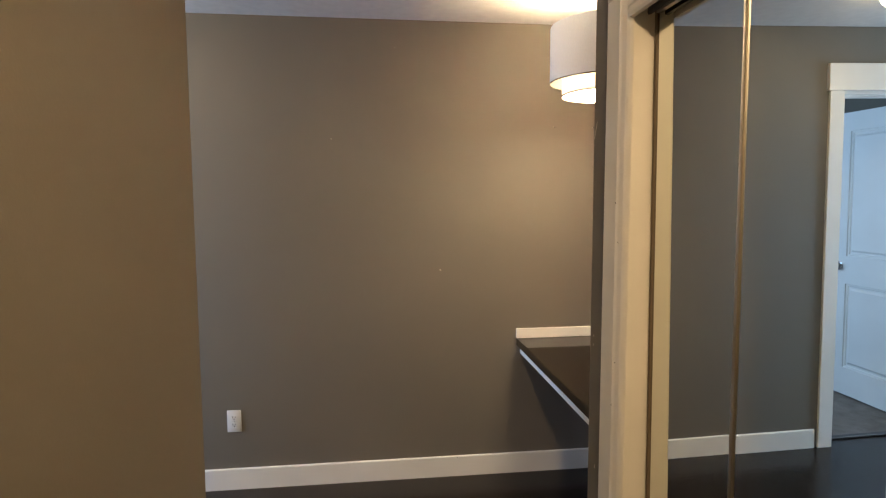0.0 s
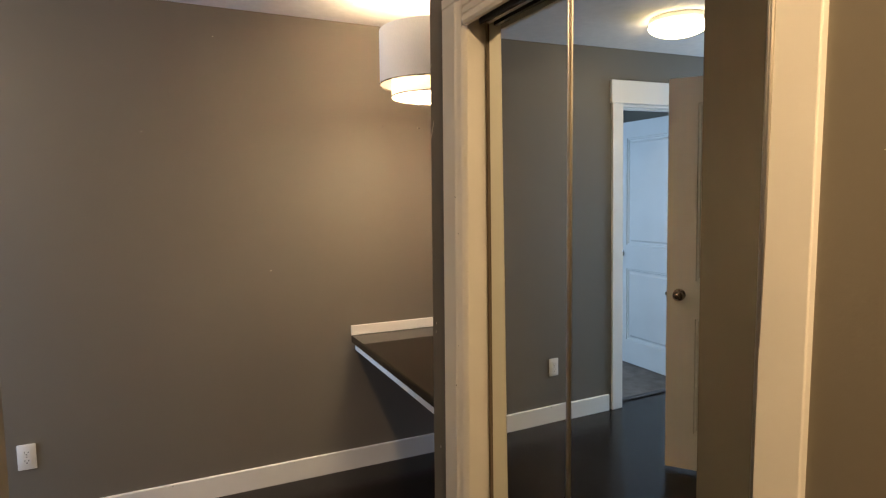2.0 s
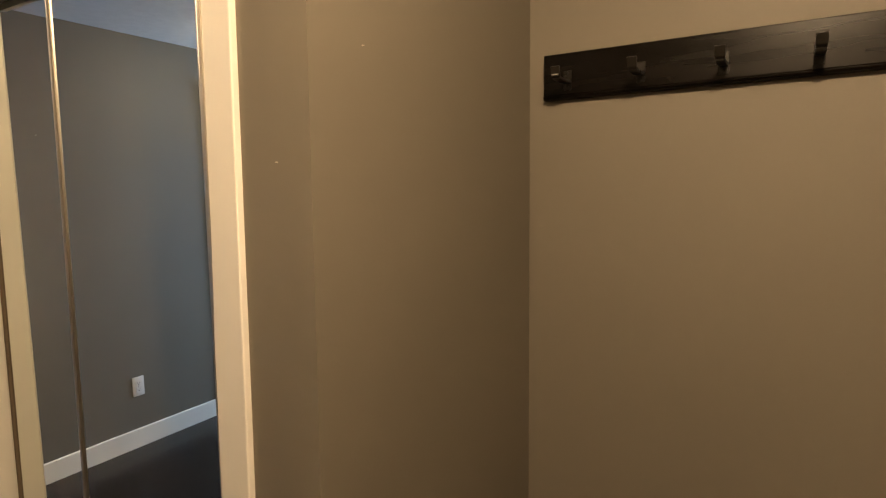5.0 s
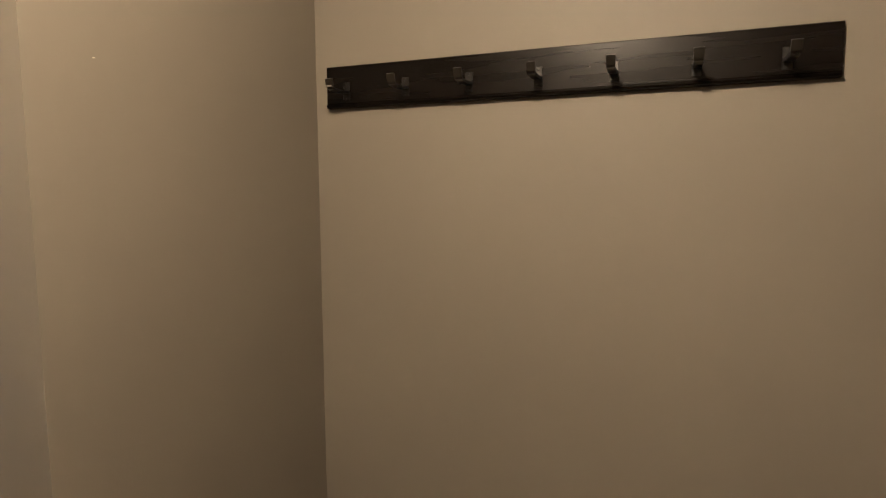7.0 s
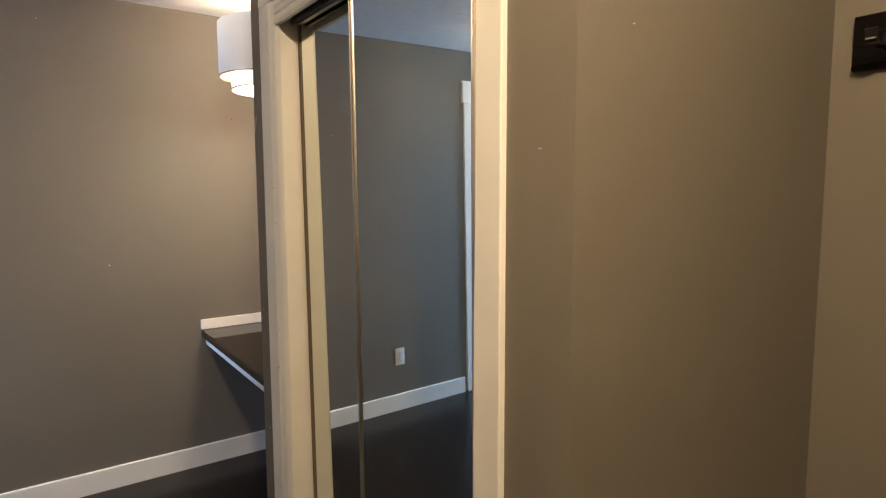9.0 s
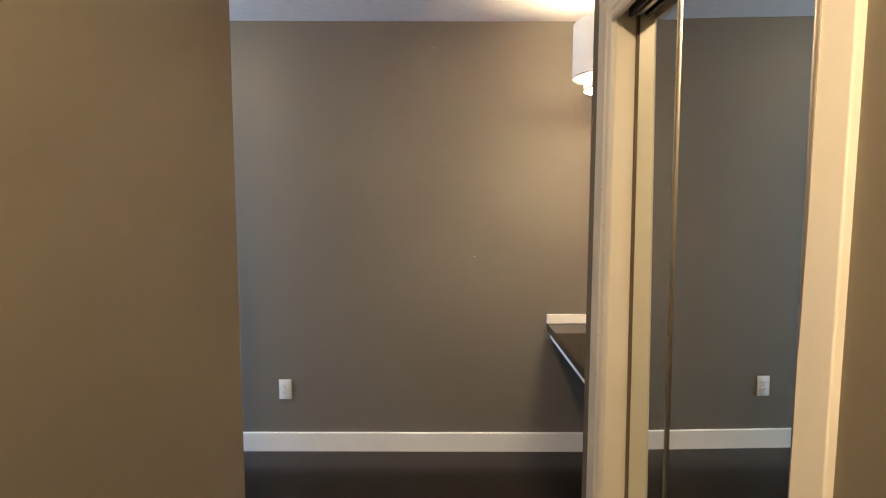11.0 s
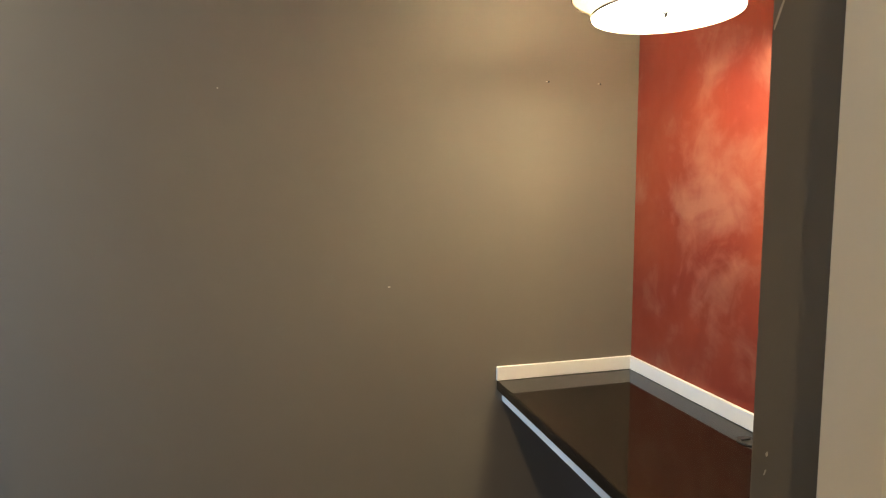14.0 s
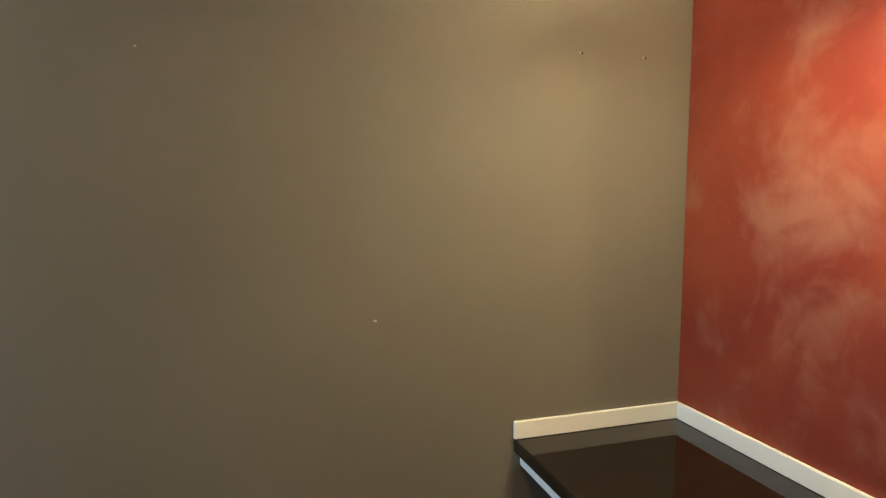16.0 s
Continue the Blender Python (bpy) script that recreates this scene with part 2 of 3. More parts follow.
def lathe(profile, steps=32, axis="z", at=(0, 0, 0)):
    """A turned shape from (radius, height) pairs."""
    bm = bmesh.new()
    rings = []
    for r, h in profile:
        ring = []
        for k in range(steps):
            a = 2 * math.pi * k / steps
            p = Vector((r * math.cos(a), r * math.sin(a), h))
            if axis == "y":
                p = Vector((p.x, p.z, p.y))
            elif axis == "x":
                p = Vector((p.z, p.x, p.y))
            ring.append(bm.verts.new(p + Vector(at)))
        rings.append(ring)
    for lower, upper in zip(rings, rings[1:]):
        for k in range(steps):
            bm.faces.new((lower[k], lower[(k + 1) % steps], upper[(k + 1) % steps], upper[k]))
    bmesh.ops.remove_doubles(bm, verts=bm.verts, dist=1e-6)
    bmesh.ops.recalc_face_normals(bm, faces=bm.faces)
    return bm


def extrude_profile(points, length, along="y", at=(0, 0, 0)):
    """A closed outline swept straight; outline in (u, v): y-sweep uses x,z; x-sweep uses y,z; z-sweep uses x,y."""
    bm = bmesh.new()

    def place(u, v, w):
        p = {"y": (u, w, v), "x": (w, u, v), "z": (u, v, w)}[along]
        return bm.verts.new(Vector(p) + Vector(at))
    a = [place(u, v, 0) for u, v in points]
    b = [place(u, v, length) for u, v in points]
    n = len(points)
    bm.faces.new(a)
    bm.faces.new(list(reversed(b)))
    for k in range(n):
        bm.faces.new((a[k], a[(k + 1) % n], b[(k + 1) % n], b[k]))
    bmesh.ops.recalc_face_normals(bm, faces=bm.faces)
    return bm


def mesh_object(name, bm, material, smooth=False):
    me = bpy.data.meshes.new(name)
    bm.to_mesh(me)
    bm.free()
    me.materials.append(material)
    if smooth:
        for p in me.polygons:
            p.use_smooth = True
        me.set_sharp_from_angle(angle=radians(35))
    return new(name, me)


def part(name, bm, material, parent, label="", smooth=False):
    ob = mesh_object(name, bm, material, smooth)
    ob.parent = parent
    if label:
        tagged(ob, label)
    return ob


def structure(name, bm, material, label=""):
    return tagged(mesh_object(name, bm, material), label, kind="structure")


def thing(name, label, category, group=""):
    return tagged(new(name), label, category, group)


# ---------------------------------------------------------------- the shell
structure("floor", boxes(((-4.6, -2.4, -0.1), (1.6, 3.09, 0.0))), FLOOR, "near-black glossy laminate floor boards")
structure("floor_bedroom", boxes(((-4.6, 3.09, -0.1), (1.6, 6.2, 0.008)), bevel=0.003), CARPET, "grey-brown cut pile carpet beyond the doorway")
structure("ceiling", boxes(((-4.6, -2.4, H), (1.6, 6.2, H + 0.1))), CEIL, "white knockdown-textured ceiling")
DX0, DX1, DZ = -2.17, -1.405, 2.085     # bedroom doorway
wall_north = structure("wall_north", boxes(((-4.6, NORTH, 0), (DX0, NORTH + T, H)), ((DX1, NORTH, 0), (1.6, NORTH + T, H)),
                                          ((DX0, NORTH, DZ), (DX1, NORTH + T, H))), PAINT, "taupe painted wall with a doorway")
structure("wall_red", boxes(((R, ALC, 0), (R + T, NORTH, H))), PLASTER, "burnished red plaster wall in the desk alcove")
wall_alcove = structure("wall_alcove_side", boxes(((C, 1.375, 0), (R + T, ALC, H))), PAINT, "taupe wall end beside the mirrored closet")
wall_end = structure("wall_closet_end", boxes(((C, E, 0), (RK + T, 0.435, H))), PAINT, "taupe wall at the end of the closet")
structure("wall_over_closet", boxes(((C, 0.435, 2.07), (C + T, 1.375, H))), PAINT, "taupe wall over the closet doors")
structure("wall_closet_back", boxes(((R, 0.435, 0), (R + T, 1.375, H))), PAINT, "taupe wall at the back of the closet")
structure("wall_rack", boxes(((RK, -2.4, 0), (RK + T, E, H))), PAINT, "taupe wall carrying the coat rack")
structure("wall_entry_west", boxes(((OX - T, -2.4, 0), (OX, OY, H))), PAINT, "taupe wall beside the entry")
D1A, D1B = -1.49, -0.715    # side doorway in the hall
structure("wall_hall_south", boxes(((-4.6, OY - T, 0), (D1A, OY, H)), ((D1B, OY - T, 0), (OX - T, OY, H)),
                                   ((D1A, OY - T, DZ), (D1B, OY, H))), PAINT, "taupe hall wall with a doorway")
structure("wall_entry_south", boxes(((OX - T, -2.52, 0), (RK + T, -2.4, H))), PAINT, "taupe wall behind the entry")
structure("wall_side_room", boxes(((-2.6, -0.6, 0), (-2.48, OY - T, H)), ((-2.48, -0.6, 0), (OX - T, -0.48, H))), PAINT, "taupe walls of the side room")
# west end of the hall with its window, and the bedroom
structure("wall_hall_west", boxes(((-4.72, OY - T, 0), (-4.6, 1.6, H)), ((-4.72, 2.9, 0), (-4.6, NORTH + T, H)),
                                  ((-4.72, 1.6, 0), (-4.6, 2.9, 0.65)), ((-4.72, 1.6, 2.25), (-4.6, 2.9, H))), PAINT, "taupe end wall with a window")
structure("wall_bedroom_west", boxes(((-3.3, NORTH + T, 0), (-3.18, 6.2, H))), PAINT, "taupe bedroom wall")
structure("wall_bedroom_north", boxes(((-3.3, 6.2, 0), (0.87, 6.32, H))), PAINT, "taupe bedroom wall")
structure("wall_bedroom_east", boxes(((0.75, NORTH + T, 0), (0.87, 4.05, H)), ((0.75, 5.75, 0), (0.87, 6.2, H)),
                                     ((0.75, 4.05, 0), (0.87, 5.75, 0.75)), ((0.75, 4.05, 2.25), (0.87, 5.75, H))), PAINT, "taupe bedroom wall with a window")


def window(name, x, y0, y1, z0, z1):
    w = tagged(new(name), "white-framed window with a clear pane", kind="structure")
    f = 0.05
    part("window_frame", boxes(((x - 0.03, y0, z0), (x + 0.03, y0 + f, z1)), ((x - 0.03, y1 - f, z0), (x + 0.03, y1, z1)),
                               ((x - 0.03, y0 + f, z0), (x + 0.03, y1 - f, z0 + f)), ((x - 0.03, y0 + f, z1 - f), (x + 0.03, y1 - f, z1)), bevel=0.004), WHITE, w)
    p = part("pane", boxes(((x - 0.003, y0 + f, z0 + f), (x + 0.003, y1 - f, z1 - f))), GLASS, w)
    p.visible_shadow = False


window("window_1", -4.66, 1.6, 2.9, 0.65, 2.25)
window("window_2", 0.81, 4.05, 5.75, 0.75, 2.25)

# skirting: flat white boards with an eased top edge
BH, BT = 0.113, 0.013


def skirting(name, a, b, side):
    """Between two plan points; side: which way the face looks."""
    (x0, y0), (x1, y1) = a, b
    if side in ("s", "n"):
        d = -1 if side == "s" else 1
        prof = [(0, 0), (d * BT, 0), (d * BT, BH - 0.004), (d * (BT - 0.004), BH), (0, BH)]
        bm = extrude_profile(prof, x1 - x0, "x", (x0, y0, 0))
    else:
        d = -1 if side == "w" else 1
        prof = [(0, 0), (d * BT, 0), (d * BT, BH - 0.004), (d * (BT - 0.004), BH), (0, BH)]
        bm = extrude_profile(prof, y1 - y0, "y", (x0, y0, 0))
    return structure(name, bm, WHITE, "flat white painted baseboard")


board_north = skirting("baseboard_north", (-1.306, NORTH), (R, NORTH), "s")
skirting("baseboard_north_west", (-4.6, NORTH), (DX0 - 0.092, NORTH), "s")
skirting("baseboard_red", (R, ALC), (R, NORTH - BT), "w")
skirting("baseboard_alcove", (C, ALC), (R - BT, ALC), "n")
skirting("baseboard_closet_end", (C, E), (RK, E), "s")
skirting("baseboard_rack", (RK, -2.4), (RK, E - BT), "w")
skirting("baseboard_entry", (OX, -2.4), (OX, OY), "e")
skirting("baseboard_hall_south", (-4.6, OY), (D1A - 0.09, OY), "n")


# door trims: flat legs with a deeper head board that oversails them
def door_trim(name, x0, x1, y, d, top):
    """Casing round an opening x0..x1 on the wall face y; d: way it stands proud."""
    tr = tagged(new(name), "flat white door casing with an oversailing head board", kind="structure")
    w = 0.088
    t = 0.018 * d
    part("leg", boxes(((x0 - w + 0.012, y, 0), (x0 + 0.012, y + t, top)), bevel=0.002), WHITE, tr)
    part("leg", boxes(((x1 - 0.012, y, 0), (x1 + w - 0.012, y + t, top)), bevel=0.002), WHITE, tr)
    part("head", boxes(((x0 - w - 0.002, y, top), (x1 + w + 0.002, y + t * 1.35, top + 0.15)), bevel=0.003), WHITE, tr)
    back = y - T * d
    part("jamb", boxes(((x0, back, 0), (x0 + 0.018, y, top - 0.018)), bevel=0.0015), WHITE, tr)
    part("jamb", boxes(((x1 - 0.018, back, 0), (x1, y, top - 0.018)), bevel=0.0015), WHITE, tr)
    part("jamb_head", boxes(((x0, back, top - 0.018), (x1, y, top - 0.0005))), WHITE, tr)
    m = (y + back) / 2
    part("stop", boxes(((x0 + 0.018, m - 0.018, 0), (x0 + 0.03, m + 0.018, top - 0.03)), ((x1 - 0.03, m - 0.018, 0), (x1 - 0.018, m + 0.018, top - 0.03)),
                       ((x0 + 0.03, m - 0.018, top - 0.03), (x1 - 0.03, m + 0.018, top - 0.018))), WHITE, tr)
    return tr


door_trim("trim_bedroom_door", DX0, DX1, NORTH, -1, DZ)
door_trim("trim_side_door", D1A, D1B, OY, 1, DZ)
structure("threshold", boxes(((DX0 + 0.02, 3.07, 0.0), (DX1 - 0.02, 3.105, 0.014)), bevel=0.004), DARKALU, "dark metal carpet threshold strip")


# ---------------------------------------------------------------- doors
def knob(parent, x, z, y, d, metal):
    """Round knob on a face at y that looks along d."""
    k = part("knob", lathe([(0.0005, 0.064 * d), (0.012, 0.0635 * d), (0.022, 0.058 * d), (0.0275, 0.047 * d), (0.0265, 0.037 * d), (0.019, 0.029 * d),
                            (0.011, 0.024 * d), (0.011, 0.008 * d), (0.012, 0.006 * d)], 28, "y", (x, y, z)), metal, parent, "round metal knob", True)
    part("rosette", lathe([(0.012, 0.008 * d), (0.024, 0.0075 * d), (0.031, 0.004 * d), (0.032, 0.0), (0.0005, 0.0)], 28, "y", (x, y, z)), metal, k, "", True)


def panel_door(name, width, height, m, metal, label, st=0.115):
    """Two-panel moulded door; hinge line at its local origin, leaf along +x."""
    leaf = tagged(new(name), label, "door", kind="structure")
    t = 0.0175
    upper = (1.02, height - 0.13)
    lower = (0.20, 0.82)
    bm = boxes(((0, -t, 0), (st, t, height)), ((width - st, -t, 0), (width, t, height)), ((st, -t, 0), (width - st, t, lower[0])),
               ((st, -t, lower[1]), (width - st, t, upper[0])), ((st, -t, upper[1]), (width - st, t, height)))
    part("leaf_frame", bm, DOORWHITE, leaf)
    for nm, (z0, z1) in (("upper_panel", upper), ("lower_panel", lower)):
        bm = bmesh.new()
        x0, x1 = st, width - st
        for d in (-1, 1):
            # sunk moulding, then a flat raised field
            steps = [(0.0, t), (0.003, t - 0.009), (0.014, t - 0.0095), (0.018, t - 0.0165), (0.032, t - 0.0165), (0.046, t - 0.005)]
            loops = []
            for inset, depth in steps:
                loops.append([bm.verts.new((x, d * depth, z)) for x, z in
                              ((x0 + inset, z0 + inset), (x1 - inset, z0 + inset), (x1 - inset, z1 - inset), (x0 + inset, z1 - inset))])
            for a, b in zip(loops, loops[1:]):
                for k in range(4):
                    bm.faces.new((a[k], a[(k + 1) % 4], b[(k + 1) % 4], b[k]))
            bm.faces.new(loops[-1])
        bmesh.ops.recalc_face_normals(bm, faces=bm.faces)
        part(nm, bm, DOORWHITE, leaf)
    for d in (-1, 1):
        knob(leaf, width - 0.062, 0.945, d * t, d, metal)
    part("latch", boxes(((width - 0.001, -0.011, 0.905), (width + 0.0015, 0.011, 0.985)), ((width + 0.0015, -0.007, 0.937), (width + 0.009, 0.006, 0.953)), bevel=0.0006), metal, leaf)
    for z in (0.25, 1.05, 1.85):
        part("hinge", lathe([(0.0005, z - 0.045), (0.0065, z - 0.045), (0.0065, z + 0.045), (0.0005, z + 0.045)], 12, "z", (-0.006, t + 0.004, 0)), metal, leaf, "", True)
    leaf.matrix_world = m
    return leaf


panel_door("door_1", 0.765, 2.055, pose(-1.475, 1.585, 0.02, 0, 0, 53), NICKEL, "white two-panel door standing half open into the hall", 0.140)
panel_door("door_2", 0.755, 2.045, pose(-2.165, 3.105, 0.022, 0, 0, 89), CHROME, "white two-panel door standing open into the bedroom")


# ---------------------------------------------------------------- mirrored closet
YA, YB = 0.445, 1.334      # clear opening
closet_trim = tagged(new("trim_closet"), "cream-white moulded casing round the mirrored closet", kind="structure")
XF = C - 0.016


def casing_profile(w, d, flip):
    """Plan outline of a flat leg with eased edges; (x, y) from the inner edge outwards."""
    pts = [(0.0, 0.0), (0.001 - d, 0.0), (-d, 0.001), (-d, w - 0.0025), (0.0008 - d, w - 0.0008), (0.0025 - d, w), (0.0, w)]
    return [(x, (-y if flip else y)) for x, y in pts]


part("leg", extrude_profile(casing_profile(0.081, 0.016, False), 2.045, "z", (C, 1.380, 0)), WHITE, closet_trim)
# moulded inner edge that rounds into the jamb
part("bead", extrude_profile([(C, 1.3795), (XF + 0.0005, 1.3795), (XF + 0.0032, 1.370), (XF + 0.0045, 1.361), (XF + 0.0060, 1.352), (XF + 0.0100, 1.343), (C - 0.001, 1.3345), (C, 1.3345)], 2.045, "z"), WHITE, closet_trim)
part("leg", extrude_profile(casing_profile(0.0665, 0.012, True), 2.045, "z", (C, 0.445, 0)), WHITE, closet_trim)
# head: a board with four shallow flutes
flutes = [(0.0, 0.0), (-0.012, 0.0)]
for k in range(4):
    z = 0.008 + 0.020 * k
    flutes += [(-0.016, z), (-0.016, z + 0.012), (-0.0125, z + 0.014), (-0.0125, z + 0.017)]
flutes += [(-0.016, 0.092), (-0.006, 0.098), (0.0, 0.098)]
part("head", extrude_profile(flutes, 1.3335 - 0.447, "y", (C, 0.4475, 1.976)), WHITE, closet_trim)
part("head_cap", boxes(((C - 0.017, 0.373, 2.0465), (C, 0.4470, 2.074)), ((C - 0.017, 1.3340, 2.0465), (C, 1.461, 2.074)), bevel=0.002), WHITE, closet_trim)
part("jamb", boxes(((C + 0.0005, YB, 0), (C + 0.105, 1.3745, 2.07)), bevel=0.001), WHITE, closet_trim)
part("jamb", boxes(((C - 0.011, 0.4355, 0), (C + 0.105, YA - 0.004, 2.07)), bevel=0.001), WHITE, closet_trim)
part("head_lining", boxes(((C + 0.0005, YA, 2.052), (C + 0.105, YB, 2.0695))), WHITE, closet_trim)
track = thing("closet_track", "dark metal sliding door track under the closet head", "track")
part("channel", boxes(((C + 0.003, YA + 0.001, 2.026), (C + 0.006, YB - 0.001, 2.051)), ((C + 0.035, YA + 0.001, 2.02), (C + 0.037, YB - 0.001, 2.051)),
                      ((C + 0.080, YA + 0.001, 2.00), (C + 0.083, YB - 0.001, 2.051)), ((C + 0.006, YA + 0.001, 2.047), (C + 0.080, YB - 0.001, 2.051))), DARKALU, track)
part("lip", extrude_profile([(C + 0.024, 1.984), (C + 0.026, 1.976), (C + 0.034, 1.978), (C + 0.035, 2.021), (C + 0.030, 2.021)], YB - YA - 0.04, "y", (0, YA + 0.02, 0)), DARKALU, track)
part("floor_guide", boxes(((C + 0.002, YA + 0.001, 0.0), (C + 0.075, YB - 0.001, 0.006)), ((C + 0.024, YA + 0.001, 0.006), (C + 0.028, YB - 0.001, 0.011)), bevel=0.001), ALU, track)


def mirror_door(y0, y1, z0, z1, m, label, far_metal=ALU):
    """Framed sliding mirror; local x = 0 is the silvered face, which looks along -x."""
    d = tagged(new("mirror_door"), label, "mirror door", "sliding closet doors")
    s = 0.010

    def stile(yy):
        return extrude_profile([(-0.003, yy), (-0.0045, yy + 0.002), (-0.0045, yy + 0.004), (-0.003, yy + 0.005), (-0.0045, yy + 0.006), (-0.0045, yy + s - 0.002),
                                (-0.003, yy + s), (0.018, yy + s), (0.018, yy)], z1 - z0, "z", (0, 0, z0))
    part("mirror_pane", boxes(((0.0, y0 + s - 0.002, z0 + 0.02), (0.006, y1 - s + 0.002, z1 - 0.02))), MIRROR, d, "clear silvered mirror pane")
    part("stile", stile(y0), ALU, d, "champagne metal stile")
    part("stile", stile(y1 - s), far_metal, d, "champagne metal stile" if far_metal == ALU else "champagne metal stile, coloured dark for the groove's shade")
    part("bottom_rail", boxes(((-0.006, y0 + s, z0), (0.018, y1 - s, z0 + 0.03)), bevel=0.001), ALU, d)
    part("top_rail", boxes(((-0.006, y0 + s, z1 - 0.03), (0.018, y1 - s, z1)), bevel=0.001), ALU, d)
    d.matrix_world = m
    return d


# both doors hang a touch out of plumb
mirror_door(-0.558, -0.120, -0.985, 1.015, Matrix.Translation((0.6155, 1.0, 1.0)) @ Matrix.Rotation(radians(0.2), 4, "X") @ Matrix.Rotation(-radians(0.57), 4, "Y") @ Matrix.Rotation(-radians(0.09), 4, "Z"),
            "front sliding mirror door in a champagne metal frame")
# its far stile is coloured brown to stand for the groove's shade
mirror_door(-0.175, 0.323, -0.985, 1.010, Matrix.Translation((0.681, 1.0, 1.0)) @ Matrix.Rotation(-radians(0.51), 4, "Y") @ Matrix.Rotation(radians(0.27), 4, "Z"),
            "rear sliding mirror door in a champagne metal frame", GROOVESTILE)


# ---------------------------------------------------------------- desk alcove
desk = thing("built_in_desk", "built-in desk with a glossy espresso top and white upstand", "desk")
DZT = 0.762
part("desktop", boxes(((0.750, ALC + 0.001, DZT - 0.040), (R - 0.001, NORTH - 0.001, DZT)), bevel=0.003, segments=2), DESKWOOD, desk, "glossy dark espresso desktop")
part("front_rail", boxes(((0.771, ALC + 0.002, 0.677), (0.790, NORTH - 0.002, DZT - 0.0405)), bevel=0.0015), WHITE, desk, "white painted front rail")
part("cleat", boxes(((0.7905, NORTH - 0.021, 0.677), (R - 0.002, NORTH - 0.001, DZT - 0.0405)), bevel=0.0015), PAINT, desk)
part("cleat", boxes(((R - 0.021, ALC + 0.022, 0.677), (R - 0.001, NORTH - 0.022, DZT - 0.0405)), bevel=0.0015), PAINT, desk)
part("cleat", boxes(((0.7905, ALC + 0.001, 0.677), (R - 0.002, ALC + 0.021, DZT - 0.0405)), bevel=0.0015), PAINT, desk)
UP = 0.817
part("upstand", boxes(((0.748, NORTH - 0.013, DZT + 0.0003), (R - 0.0005, NORTH - 0.0005, UP)), bevel=0.002), WHITE, desk, "white painted upstand")
part("upstand", boxes(((R - 0.013, ALC + 0.0145, DZT + 0.0003), (R - 0.0005, NORTH - 0.0135, UP)), bevel=0.002), WHITE, desk, "white painted upstand")
part("upstand", boxes(((0.748, ALC + 0.0005, DZT + 0.0003), (R - 0.0005, ALC + 0.014, UP)), bevel=0.002), WHITE, desk, "white painted upstand")
gx, gy = 1.267, 2.274
grommet = part("cable_grommet", lathe([(0.022, DZT + 0.0003), (0.034, DZT + 0.0004), (0.0335, DZT + 0.004), (0.030, DZT + 0.0055), (0.024, DZT + 0.005), (0.022, DZT + 0.0003)], 32, "z", (gx, gy, 0)), SLOT, desk, "black plastic cable grommet", True)
part("cap", lathe([(0.0005, DZT + 0.0032), (0.0215, DZT + 0.0032), (0.0215, DZT + 0.0006), (0.0005, DZT + 0.0006)], 32, "z", (gx, gy, 0)), SLOT, grommet)
part("cap_tab", boxes(((gx - 0.024, gy + 0.004, DZT + 0.0034), (gx + 0.010, gy + 0.026, DZT + 0.0085)), bevel=0.002), SLOT, grommet)

# pendant: two nested drums over an opal diffuser
pend = thing("pendant_lamp", "two-tier white fabric drum pendant lamp, lit, over the desk", "pendant lamp")
pend.location = (PENDANT.x, PENDANT.y, H)


def drum(r, z0, z1):
    t = 0.0018
    return lathe([(r, z0), (r, z1), (r - t, z1), (r - t, z0), (r, z0)], 72)


outer = part("outer_shade", drum(0.243, 2.008 - H, 2.235 - H), SHADE, pend, "white fabric outer drum shade", True)
part("hem", lathe([(0.2442, 2.006 - H), (0.2442, 2.011 - H), (0.2410, 2.011 - H), (0.2410, 2.006 - H), (0.2442, 2.006 - H)], 72), NICKEL, outer, "", True)
inner = part("inner_shade", drum(0.192, 1.955 - H, 2.200 - H), INNER, pend, "cream fabric inner drum shade", True)
part("hem", lathe([(0.1932, 1.953 - H), (0.1932, 1.958 - H), (0.1903, 1.958 - H), (0.1903, 1.953 - H), (0.1932, 1.953 - H)], 72), NICKEL, inner, "", True)
part("diffuser", lathe([(0.0005, 1.9605 - H), (0.1895, 1.9605 - H), (0.1895, 1.9635 - H), (0.0005, 1.9635 - H)], 72), DIFFUSER, pend, "glowing white acrylic diffuser", True)
part("finial", lathe([(0.0005, 1.9450 - H), (0.005, 1.9470 - H), (0.0065, 1.9520 - H), (0.004, 1.9560 - H), (0.009, 1.9585 - H), (0.009, 1.960 - H), (0.0005, 1.960 - H)], 20), CHROME, pend, "small chrome finial", True)
part("stem", lathe([(0.0005, 1.96 - H), (0.005, 1.96 - H), (0.005, -0.02), (0.0005, -0.02)], 14), CHROME, pend, "slim chrome stem", True)
part("canopy", lathe([(0.0005, -0.026), (0.02, -0.026), (0.055, -0.018), (0.062, -0.006), (0.062, -0.0005), (0.0005, -0.0005)], 40), CHROME, pend, "round chrome ceiling canopy", True)
bm = bmesh.new()
for k in range(3):
    a = 2 * math.pi * k / 3 + 0.4
    r1 = 0.2415
    p, q = Vector((0, 0, 2.195 - H)), Vector((r1 * math.cos(a), r1 * math.sin(a), 2.195 - H))
    side = Vector((-math.sin(a), math.cos(a), 0)) * 0.002
    vs = [bm.verts.new(v) for v in (p - side, q - side, q + side, p + side)]
    up = [bm.verts.new(v.co + Vector((0, 0, 0.004))) for v in vs]
    bm.faces.new(vs)
    bm.faces.new(list(reversed(up)))
    for i in range(4):
        bm.faces.new((vs[i], vs[(i + 1) % 4], up[(i + 1) % 4], up[i]))
